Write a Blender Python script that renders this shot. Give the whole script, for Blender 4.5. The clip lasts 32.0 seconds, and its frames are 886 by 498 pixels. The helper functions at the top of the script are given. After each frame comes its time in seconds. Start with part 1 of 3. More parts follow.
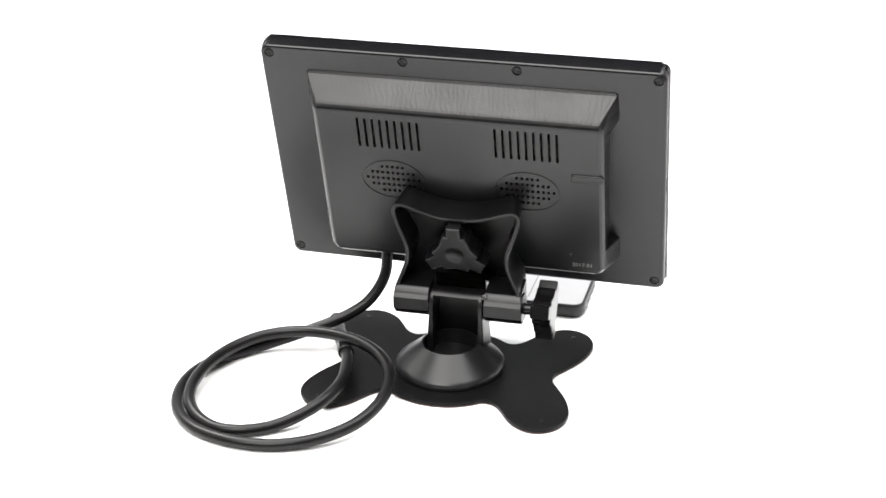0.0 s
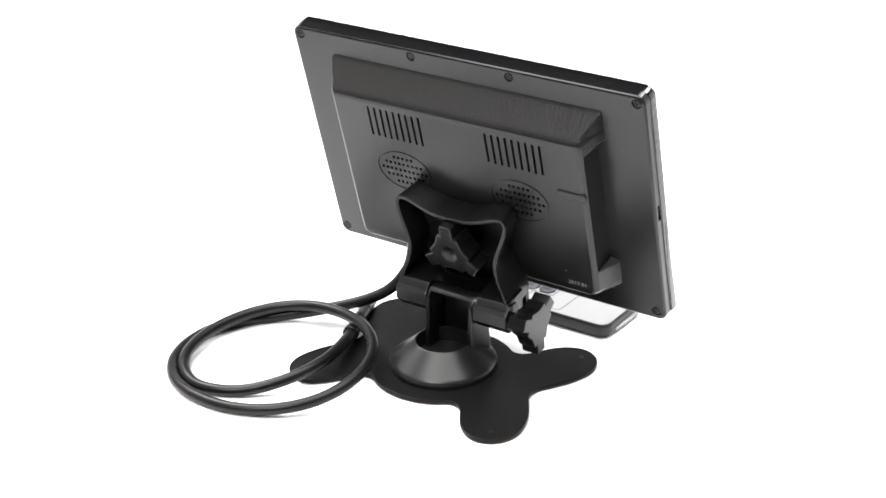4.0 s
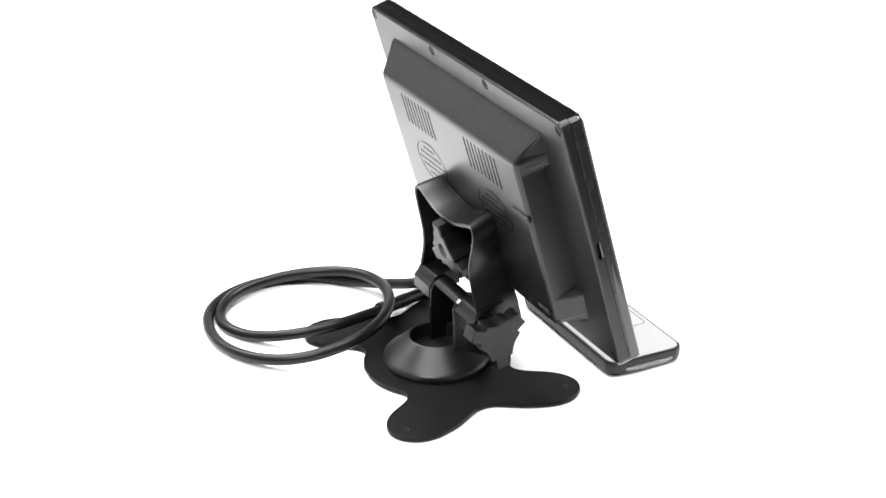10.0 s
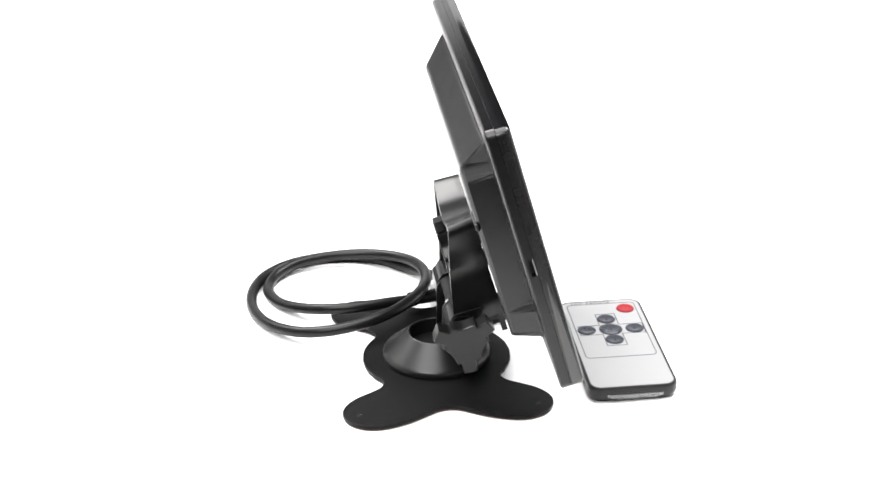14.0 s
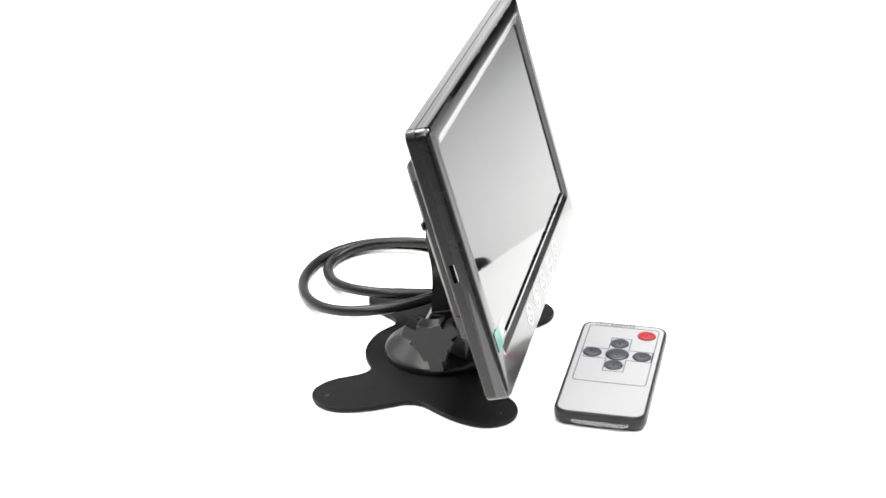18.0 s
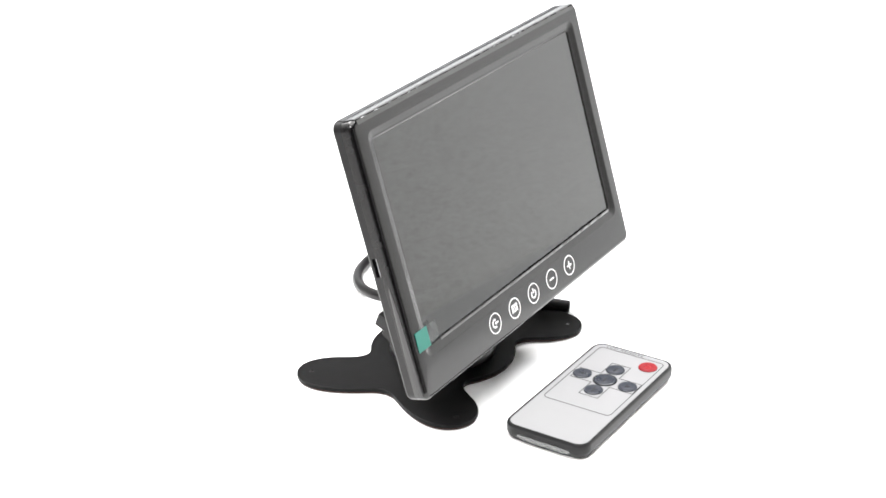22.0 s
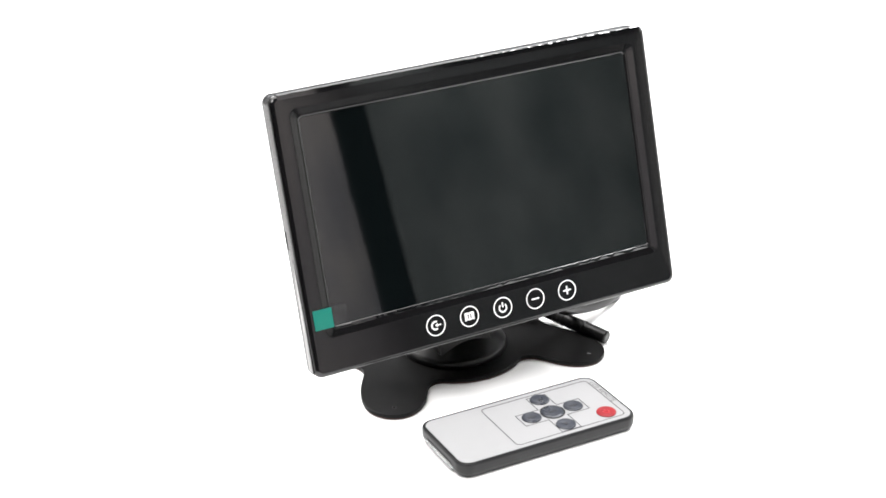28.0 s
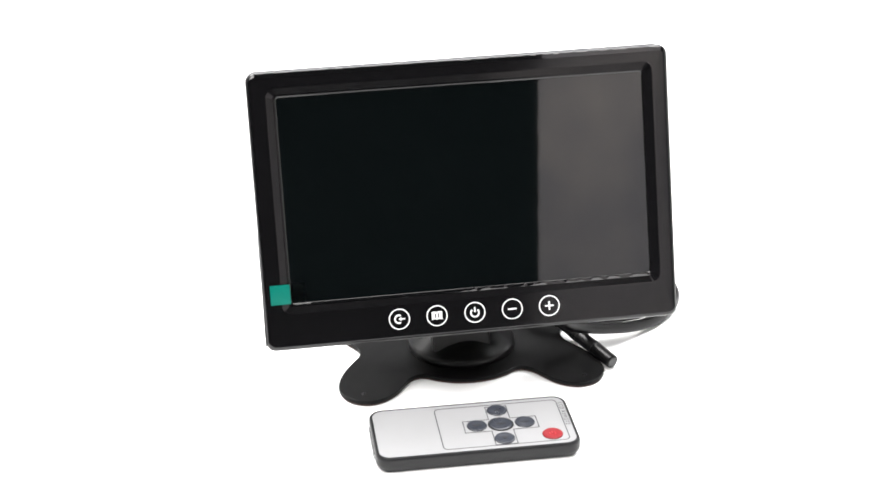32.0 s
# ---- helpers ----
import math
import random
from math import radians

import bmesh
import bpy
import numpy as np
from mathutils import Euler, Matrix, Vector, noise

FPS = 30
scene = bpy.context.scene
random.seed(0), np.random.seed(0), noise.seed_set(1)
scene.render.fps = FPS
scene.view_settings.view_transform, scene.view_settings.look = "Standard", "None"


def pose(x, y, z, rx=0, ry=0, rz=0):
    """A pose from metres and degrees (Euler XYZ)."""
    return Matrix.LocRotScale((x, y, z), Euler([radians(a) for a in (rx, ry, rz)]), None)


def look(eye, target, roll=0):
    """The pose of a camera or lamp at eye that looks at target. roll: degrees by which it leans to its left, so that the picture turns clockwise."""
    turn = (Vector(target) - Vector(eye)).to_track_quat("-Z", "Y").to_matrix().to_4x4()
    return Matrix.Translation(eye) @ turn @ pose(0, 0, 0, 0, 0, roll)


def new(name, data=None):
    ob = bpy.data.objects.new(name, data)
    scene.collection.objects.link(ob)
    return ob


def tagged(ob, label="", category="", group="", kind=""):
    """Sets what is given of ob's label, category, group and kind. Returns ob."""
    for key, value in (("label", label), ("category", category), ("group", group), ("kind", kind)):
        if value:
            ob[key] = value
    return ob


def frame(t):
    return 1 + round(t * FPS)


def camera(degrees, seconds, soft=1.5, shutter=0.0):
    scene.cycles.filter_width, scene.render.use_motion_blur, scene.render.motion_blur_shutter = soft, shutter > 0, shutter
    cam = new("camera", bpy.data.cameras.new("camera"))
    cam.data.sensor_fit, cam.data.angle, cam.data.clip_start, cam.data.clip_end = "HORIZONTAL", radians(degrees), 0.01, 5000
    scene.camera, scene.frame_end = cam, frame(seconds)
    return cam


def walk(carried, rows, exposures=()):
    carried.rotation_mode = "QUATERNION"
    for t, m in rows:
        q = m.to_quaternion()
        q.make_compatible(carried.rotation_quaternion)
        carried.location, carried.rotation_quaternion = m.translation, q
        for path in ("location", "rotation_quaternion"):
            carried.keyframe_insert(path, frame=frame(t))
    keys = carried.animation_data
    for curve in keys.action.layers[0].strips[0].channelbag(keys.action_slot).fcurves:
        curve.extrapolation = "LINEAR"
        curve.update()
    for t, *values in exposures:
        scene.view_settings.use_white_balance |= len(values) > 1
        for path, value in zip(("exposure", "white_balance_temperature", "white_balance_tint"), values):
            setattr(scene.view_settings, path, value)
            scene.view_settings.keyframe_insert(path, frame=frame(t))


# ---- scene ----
cam = camera(30.59, 32.0, soft=1.62)
EYE = Vector((0.0, -0.65885, 0.36358))
YAW, PITCH, ROLL = radians(0.6324), radians(-24.9823), -0.944
AHEAD = Vector((-math.sin(YAW) * math.cos(PITCH), math.cos(YAW) * math.cos(PITCH), math.sin(PITCH)))
STILL = look(EYE, EYE + AHEAD, ROLL)
walk(cam, [(0.0, STILL), (32.0, STILL)])

# ---------------------------------------------------------------- light
world = bpy.data.worlds.new("studio")
scene.world = world
world.use_nodes = True
world.node_tree.nodes["Background"].inputs["Color"].default_value = (0.9, 0.95, 1.0, 1)
world.node_tree.nodes["Background"].inputs["Strength"].default_value = 0.03


def softbox(name, eye, target, width, height, power, color=(1, 1, 1)):
    """A rectangular studio softbox that faces its target."""
    data = bpy.data.lights.new(name, "AREA")
    data.shape, data.size, data.size_y, data.energy, data.color = "RECTANGLE", width, height, power, color
    ob = new(name, data)
    ob.matrix_world = look(eye, target)
    return ob


softbox("softbox_overhead", (0.0, 0.03, 1.15), (0.0, 0.0, 0.0), 1.3, 1.1, 36, (1.0, 0.985, 0.97))
softbox("softbox_front", (-0.50, -1.05, 1.40), (0.0, 0.0, 0.1), 0.9, 0.6, 28, (1.0, 0.985, 0.97))
softbox("softbox_right", (0.62, 0.42, 1.05), (0.80, 0.50, 0.0), 0.45, 0.45, 20, (0.97, 0.985, 1.0))
softbox("softbox_left", (-0.75, 0.75, 1.35), (-0.6, 0.35, 0.0), 0.6, 0.6, 32, (1.0, 0.985, 0.975))
# unseen lamp behind the table, added only to brighten the back board
softbox("fill_backdrop", (-0.25, 1.27, -0.05), (-0.25, 1.5, 0.42), 1.5, 0.12, 11, (0.93, 0.965, 1.0))
scene.view_settings.exposure = 0.0

# ---------------------------------------------------------------- materials


def tree(name, color, rough, metal=0.0):
    mat = bpy.data.materials.new(name)
    mat.use_nodes = True
    nt = mat.node_tree
    b = nt.nodes["Principled BSDF"]
    b.inputs["Base Color"].default_value = (*color, 1)
    b.inputs["Roughness"].default_value = rough
    b.inputs["Metallic"].default_value = metal
    return mat, nt, b


def noise_node(nt, scale, detail=3.0, stretch=None, rough=0.5):
    co = nt.nodes.new("ShaderNodeTexCoord")
    n = nt.nodes.new("ShaderNodeTexNoise")
    n.inputs["Scale"].default_value, n.inputs["Detail"].default_value, n.inputs["Roughness"].default_value = scale, detail, rough
    if stretch:
        mp = nt.nodes.new("ShaderNodeMapping")
        mp.inputs["Scale"].default_value = stretch
        nt.links.new(co.outputs["Object"], mp.inputs["Vector"])
        nt.links.new(mp.outputs["Vector"], n.inputs["Vector"])
    else:
        nt.links.new(co.outputs["Object"], n.inputs["Vector"])
    return n


def ramp(nt, src, lo, hi, p0=0.3, p1=0.7):
    r = nt.nodes.new("ShaderNodeValToRGB")
    r.color_ramp.elements[0].position, r.color_ramp.elements[1].position = p0, p1
    as4 = lambda v: (v, v, v, 1) if isinstance(v, (int, float)) else (*v, 1)  # noqa: E731
    r.color_ramp.elements[0].color, r.color_ramp.elements[1].color = as4(lo), as4(hi)
    nt.links.new(src.outputs["Fac"], r.inputs["Fac"])
    return r


def bump(nt, b, src, strength, distance, prior=None):
    n = nt.nodes.new("ShaderNodeBump")
    n.inputs["Strength"].default_value, n.inputs["Distance"].default_value = strength, distance
    nt.links.new(src.outputs[0], n.inputs["Height"])
    if prior:
        nt.links.new(prior.outputs["Normal"], n.inputs["Normal"])
    nt.links.new(n.outputs["Normal"], b.inputs["Normal"])
    return n


def plastic(name, color, rough, vary=0.25, grain=900.0, depth=0.00004, spread=0.08, stretch=None, gloss=0.5):
    """Moulded plastic: faint cloudy tone, uneven sheen and a fine pebbled grain."""
    mat, nt, b = tree(name, color, rough)
    tone = noise_node(nt, 35.0, 4.0)
    lo, hi = [c * (1 - vary) for c in color], [c * (1 + vary) for c in color]
    nt.links.new(ramp(nt, tone, lo, hi).outputs["Color"], b.inputs["Base Color"])
    sheen = noise_node(nt, 120.0, 5.0, stretch)
    nt.links.new(ramp(nt, sheen, max(rough - spread, 0.02), rough + spread).outputs["Color"], b.inputs["Roughness"])
    b.inputs["Specular IOR Level"].default_value = gloss
    if depth:
        bump(nt, b, noise_node(nt, grain, 2.0, stretch), 0.35, depth)
    return mat


M_COVER = plastic("brushed_black_plastic", (0.006, 0.0058, 0.0066), 0.29, 0.05, 1100.0, 0.000003, 0.006, (1.0, 0.05, 0.05), gloss=0.355)
M_HOUSING = plastic("textured_black_plastic", (0.006, 0.0058, 0.0063), 0.29, 0.03, 2500.0, 0.0, 0.003, gloss=0.36)
M_STAND = plastic("moulded_black_plastic", (0.004, 0.0038, 0.0041), 0.29, 0.06, 900.0, 0.0, 0.01, gloss=0.28)
M_CONE = plastic("satin_black_plastic", (0.006, 0.0058, 0.0062), 0.31, 0.08, 1400.0, 0.0, 0.008, gloss=0.36)
M_BASE = plastic("black_painted_metal", (0.0035, 0.0034, 0.0036), 0.42, 0.1, 2500.0, 0.000006, 0.02, gloss=0.10)
M_CABLE = plastic("black_rubber_cable", (0.0045, 0.0043, 0.0046), 0.34, 0.1, 1500.0, 0.0, 0.02, gloss=0.22)
M_BEZEL = plastic("glossy_black_plastic", (0.004, 0.0039, 0.0044), 0.14, 0.1, 60.0, 0.0, 0.01, gloss=0.45)
M_SIDE = plastic("satin_black_bezel_side", (0.006, 0.0058, 0.0062), 0.27, 0.1, 60.0, 0.0, 0.01, gloss=0.45)
M_FRINGE = tree("shiny_film_edge", (0.004, 0.004, 0.0045), 0.05)[0]
M_FRINGE.node_tree.nodes["Principled BSDF"].inputs["IOR"].default_value = 1.7
M_FLAP = tree("loose_clear_film", (0.012, 0.012, 0.0125), 0.16)[0]
M_FLAP.node_tree.nodes["Principled BSDF"].inputs["IOR"].default_value = 1.6
# near-black for page marks, and as painted shade inside slots and vents
M_DARK = tree("shadowed_slot", (0.004, 0.004, 0.004), 0.8)[0]
M_PAD = tree("brown_adhesive_pad", (0.05, 0.025, 0.02), 0.8)[0]
M_STEEL = tree("bright_steel", (0.6, 0.6, 0.62), 0.25, 1.0)[0]
M_SCREW = tree("blackened_screw", (0.02, 0.02, 0.02), 0.35, 0.7)[0]
M_PRINT = tree("white_print", (0.75, 0.75, 0.75), 0.5)[0]
M_FAINT = tree("grey_print", (0.2, 0.2, 0.2), 0.5)[0]
M_FAINT_DARK = plastic("grey_connector", (0.05, 0.05, 0.05), 0.5, 0.5, 1200.0, 0.0002)
M_INK = tree("dark_grey_print", (0.018, 0.018, 0.022), 0.5)[0]
M_REMOTE = plastic("dark_grey_plastic", (0.008, 0.0082, 0.009), 0.40, 0.08, 1500.0, 0.0, 0.02, gloss=0.27)
M_FACE = plastic("silver_grey_film", (0.25, 0.25, 0.255), 0.42, 0.02, 3000.0, 0.0, 0.02, gloss=0.25)
M_KEY = plastic("slate_grey_rubber", (0.028, 0.031, 0.040), 0.3, 0.1, 400.0, 0.0, 0.04, gloss=0.5)
M_RED = plastic("red_rubber", (0.19, 0.010, 0.014), 0.5, 0.06, 400.0, 0.0, 0.03, gloss=0.3)
M_GREEN = plastic("green_tape", (0.0, 0.14, 0.105), 0.35, 0.06, 200.0, 0.00003)


def wrinkled_material():
    """Black plastic with a leather-like grain of wavy upright wrinkles that dies out towards one end."""
    mat, nt, b = tree("wrinkled_black_plastic", (0.010, 0.0095, 0.0098), 0.33)
    b.inputs["Specular IOR Level"].default_value = 0.34
    co = nt.nodes.new("ShaderNodeTexCoord")
    wave = nt.nodes.new("ShaderNodeTexWave")
    wave.wave_type, wave.bands_direction, wave.wave_profile = "BANDS", "X", "SIN"
    for name, value in (("Scale", 125.0), ("Distortion", 13.0), ("Detail", 4.0), ("Detail Scale", 0.8), ("Detail Roughness", 0.6)):
        wave.inputs[name].default_value = value
    nt.links.new(co.outputs["Object"], wave.inputs["Vector"])
    split = nt.nodes.new("ShaderNodeSeparateXYZ")
    nt.links.new(co.outputs["Object"], split.inputs["Vector"])
    fade = nt.nodes.new("ShaderNodeMapRange")
    for k, value in ((1, -0.058), (2, 0.035), (3, 0.02), (4, 0.22)):
        fade.inputs[k].default_value = value
    nt.links.new(split.outputs["X"], fade.inputs["Value"])
    n = bump(nt, b, wave, 0.5, 0.00022)
    nt.links.new(fade.outputs["Result"], n.inputs["Strength"])
    sheen = noise_node(nt, 60.0, 3.0)
    nt.links.new(ramp(nt, sheen, 0.30, 0.36).outputs["Color"], b.inputs["Roughness"])
    return mat


M_SLOPE = wrinkled_material()


def screen_material():
    """Dark display glass under a slightly wavy protective film."""
    mat, nt, b = tree("display_glass", (0.0018, 0.0028, 0.0031), 0.035)
    b.inputs["IOR"].default_value = 1.65
    bump(nt, b, noise_node(nt, 45.0, 2.0), 0.10, 0.0002)
    return mat


M_SCREEN = screen_material()


def clear_material():
    mat, _, b = tree("clear_film", (0.95, 0.97, 0.97), 0.12)
    b.inputs["Transmission Weight"].default_value, b.inputs["IOR"].default_value = 1.0, 1.2
    return mat


M_CLEAR = clear_material()
M_FILM = tree("milky_film", (0.85, 0.86, 0.87), 0.16)[0]
M_FILM.node_tree.nodes["Principled BSDF"].inputs["Transmission Weight"].default_value = 0.93


def paper_material(name, tone):
    """Matt white card with a faint uneven tone."""
    mat, nt, b = tree(name, (tone, tone, tone), 0.7)
    nt.links.new(ramp(nt, noise_node(nt, 6.0, 3.0), tone - 0.01, tone + 0.01).outputs["Color"], b.inputs["Base Color"])
    b.inputs["Specular IOR Level"].default_value = 0.2
    return mat


M_PAPER = paper_material("white_sweep_paper", 0.69)
M_DISC = paper_material("white_turntable", 0.90)
M_FLOOR = plastic("dark_grey_floor", (0.06, 0.06, 0.065), 0.6, 0.2, 40.0, 0.0005)


def fabric_material():
    """Off-white backdrop cloth, smooth at its back end and ever more crinkled towards the front; the creases' shade is
    painted in.
    """
    mat, nt, b = tree("crinkled_cloth", (0.6, 0.6, 0.6), 0.8)
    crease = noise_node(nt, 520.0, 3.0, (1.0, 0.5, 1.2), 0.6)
    # darker, browner tones painted into the creases as their shade
    crease_shade = ramp(nt, crease, (0.20, 0.185, 0.165), (0.70, 0.705, 0.69), 0.38, 0.53)
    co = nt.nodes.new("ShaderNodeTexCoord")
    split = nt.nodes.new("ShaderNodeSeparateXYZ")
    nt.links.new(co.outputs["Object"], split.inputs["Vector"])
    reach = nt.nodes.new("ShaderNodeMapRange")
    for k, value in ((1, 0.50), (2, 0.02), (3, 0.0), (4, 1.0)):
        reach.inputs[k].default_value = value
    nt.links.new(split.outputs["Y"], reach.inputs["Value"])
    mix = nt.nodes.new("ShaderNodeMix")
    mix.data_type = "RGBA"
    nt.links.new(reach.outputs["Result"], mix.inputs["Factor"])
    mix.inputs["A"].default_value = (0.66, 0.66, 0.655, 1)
    nt.links.new(crease_shade.outputs["Color"], mix.inputs["B"])
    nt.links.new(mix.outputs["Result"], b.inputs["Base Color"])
    bump(nt, b, crease, 0.3, 0.0012)
    return mat


M_BOARD = fabric_material()


def card_material(name, lo, hi, scale):
    """Worn grey foam board, blotched in two tones."""
    mat, nt, b = tree(name, hi, 0.7)
    nt.links.new(ramp(nt, noise_node(nt, scale, 3.0), lo, hi, 0.35, 0.65).outputs["Color"], b.inputs["Base Color"])
    b.inputs["Specular IOR Level"].default_value = 0.2
    return mat


M_CARD = card_material("light_grey_card", (0.285, 0.272, 0.288), (0.47, 0.43, 0.41), 11.0)
M_DARK_CARD = card_material("grey_card", (0.055, 0.066, 0.066), (0.15, 0.16, 0.157), 9.0)

# ---------------------------------------------------------------- mesh helpers (millimetres)
MM = 0.001


def mesh_of(name, bm, material, at=None, smooth=True, angle=35):
    """A mesh from a bmesh in millimetres, laid by the matrix at (also in millimetres)."""
    if at is not None:
        bmesh.ops.transform(bm, matrix=at, verts=bm.verts)
    bmesh.ops.scale(bm, vec=(MM, MM, MM), verts=bm.verts)
    bmesh.ops.recalc_face_normals(bm, faces=bm.faces)
    for e in bm.edges:
        e.smooth = len(e.link_faces) == 2 and e.calc_face_angle(0) < radians(angle)
    for f in bm.faces:
        f.smooth = smooth
    me = bpy.data.meshes.new(name)
    bm.to_mesh(me)
    bm.free()
    me.materials.append(material)
    return me


def part(name, bm, material, parent, label="", at=None, angle=35):
    ob = new(name, mesh_of(name, bm, material, at, angle > 0, angle))
    ob.parent = parent
    if angle > 0 and len(ob.data.polygons) > 8:
        even = ob.modifiers.new("even_normals", "WEIGHTED_NORMAL")
        even.keep_sharp = True
    return tagged(ob, label)


def ring(bm, pts):
    return [bm.verts.new(p) for p in pts]


def loft(bm, loops, cap0=True, cap1=True):
    """Skins closed loops of equal count; caps the ends."""
    rings = [ring(bm, l) for l in loops]
    n = len(rings[0])
    for a, b in zip(rings, rings[1:]):
        for i in range(n):
            bm.faces.new((a[i], a[(i + 1) % n], b[(i + 1) % n], b[i]))
    if cap0:
        bm.faces.new(rings[0])
    if cap1:
        bm.faces.new(rings[-1])
    return bm


def rrect(x0, x1, y0, y1, r, n=6):
    """A rectangle with rounded corners, anticlockwise."""
    out = []
    for cx, cy, a in ((x1 - r, y1 - r, 0), (x0 + r, y1 - r, 90), (x0 + r, y0 + r, 180), (x1 - r, y0 + r, 270)):
        for i in range(n + 1):
            t = radians(a + 90 * i / n)
            out.append((cx + r * math.cos(t), cy + r * math.sin(t)))
    return out


def prism(outline, z0, z1, edge=0.0, steps=2):
    """An outline drawn up from z0 to z1, its rims rounded by edge."""
    if edge <= 0:
        return loft(bmesh.new(), [[(x, y, z0) for x, y in outline], [(x, y, z1) for x, y in outline]])
    low = [[(x, y, z0 + edge * (1 - math.cos(radians(90 * i / steps)))) for x, y in inset(outline, edge * (1 - math.sin(radians(90 * i / steps))))] for i in range(steps + 1)]
    high = [[(x, y, z1 - edge * (1 - math.cos(radians(90 * i / steps)))) for x, y in inset(outline, edge * (1 - math.sin(radians(90 * i / steps))))] for i in range(steps, -1, -1)]
    return loft(bmesh.new(), low + high)


def inset(outline, d):
    """The outline moved inwards by d, by the mean of its edges' normals (anticlockwise outlines)."""
    if d == 0:
        return list(outline)
    n, out = len(outline), []
    for i in range(n):
        a, b, c = Vector(outline[i - 1]), Vector(outline[i]), Vector(outline[(i + 1) % n])
        u, v = (b - a).normalized(), (c - b).normalized()
        m = Vector((-u.y - v.y, u.x + v.x))
        m = m.normalized() if m.length > 1e-6 else Vector((-u.y, u.x))
        k = max(m.dot(Vector((-u.y, u.x))), 0.35)
        out.append(tuple(b + m * (d / k)))
    return out


def lathe(profile, n=48):
    """A body of revolution about z from (radius, height) pairs, from below to the top."""
    return loft(bmesh.new(), [[(r * math.cos(2 * math.pi * i / n), r * math.sin(2 * math.pi * i / n), z) for i in range(n)] for r, z in profile])


def spline(points, per=8):
    """A smooth line through the points."""
    p = [Vector(q) for q in points]
    p = [2 * p[0] - p[1], *p, 2 * p[-1] - p[-2]]
    out = []
    for i in range(1, len(p) - 2):
        a, b, c, d = p[i - 1 : i + 3]
        for k in range(per):
            t = k / per
            out.append(0.5 * (2 * b + (c - a) * t + (2 * a - 5 * b + 4 * c - d) * t * t + (3 * b - a - 3 * c + d) * t**3))
    return [*out, p[-2]]


def tube(points, radii, n=14):
    """A round hose along the points."""
    bm, rings = bmesh.new(), []
    side = Vector((0, 0, 1))
    for i, p in enumerate(points):
        way = (points[min(i + 1, len(points) - 1)] - points[max(i - 1, 0)]).normalized()
        side = (side - way * side.dot(way)).normalized()
        other = way.cross(side)
        r = radii[i] if isinstance(radii, list) else radii
        rings.append([p + r * (math.cos(2 * math.pi * k / n) * side + math.sin(2 * math.pi * k / n) * other) for k in range(n)])
    return loft(bm, rings)


def box(x0, x1, y0, y1, z0, z1):
    return prism([(x1, y1), (x0, y1), (x0, y0), (x1, y0)], z0, z1)


def add(bm, other):
    """Joins another bmesh into bm."""
    me = bpy.data.meshes.new("joined")
    other.to_mesh(me)
    other.free()
    bm.from_mesh(me)
    bpy.data.meshes.remove(me)
    return bm


def carve(bm, cutter):
    """bm less the cutter."""
    obs = []
    for b in (bm, cutter):
        bmesh.ops.recalc_face_normals(b, faces=b.faces)
        me = bpy.data.meshes.new("solid")
        b.to_mesh(me)
        b.free()
        obs.append(new("solid", me))
    mod = obs[0].modifiers.new("cut", "BOOLEAN")
    mod.operation, mod.object, mod.solver = "DIFFERENCE", obs[1], "EXACT"
    made = bpy.data.meshes.new_from_object(obs[0].evaluated_get(bpy.context.evaluated_depsgraph_get()))
    out = bmesh.new()
    out.from_mesh(made)
    for ob in obs:
        me = ob.data
        bpy.data.objects.remove(ob)
        bpy.data.meshes.remove(me)
    bpy.data.meshes.remove(made)
    return out


def writing(text, size, thick=0.03, spacing=1.0):
    """Flat raised letters, centred, as a bmesh in millimetres."""
    cu = bpy.data.curves.new("letters", "FONT")
    cu.body, cu.size, cu.align_x, cu.align_y, cu.extrude, cu.space_character = text, size, "CENTER", "CENTER", thick, spacing
    cu.resolution_u = 3
    ob = new("letters", cu)
    made = bpy.data.meshes.new_from_object(ob.evaluated_get(bpy.context.evaluated_depsgraph_get()))
    bm = bmesh.new()
    bm.from_mesh(made)
    bpy.data.objects.remove(ob)
    bpy.data.curves.remove(cu)
    bpy.data.meshes.remove(made)
    return bm


def stroke(points, width, z0, z1, closed=False):
    """A flat printed line of one width along points."""
    bm = bmesh.new()
    pts = [Vector(p) for p in points]
    n = len(pts)
    left, right = [], []
    for i in range(n):
        a = pts[i - 1] if closed or i else pts[i]
        c = pts[(i + 1) % n] if closed or i < n - 1 else pts[i]
        u = (pts[i] - a).normalized() if (pts[i] - a).length > 1e-9 else (c - pts[i]).normalized()
        v = (c - pts[i]).normalized() if (c - pts[i]).length > 1e-9 else u
        m = Vector((-u.y - v.y, u.x + v.x)).normalized()
        k = width / 2 / max(m.dot(Vector((-u.y, u.x))), 0.5)
        left.append(pts[i] + m * k)
        right.append(pts[i] - m * k)
    quads = n if closed else n - 1
    low = [[bm.verts.new((*p, z0)) for p in s] for s in (left, right)]
    top = [[bm.verts.new((*p, z1)) for p in s] for s in (left, right)]
    for i in range(quads):
        j = (i + 1) % n
        bm.faces.new((top[0][i], top[1][i], top[1][j], top[0][j]))
        bm.faces.new((low[0][i], low[0][j], low[1][j], low[1][i]))
        bm.faces.new((top[0][i], top[0][j], low[0][j], low[0][i]))
        bm.faces.new((top[1][i], low[1][i], low[1][j], top[1][j]))
    if not closed:
        bm.faces.new((top[0][0], low[0][0], low[1][0], top[1][0]))
        bm.faces.new((top[0][-1], top[1][-1], low[1][-1], low[0][-1]))
    return bm


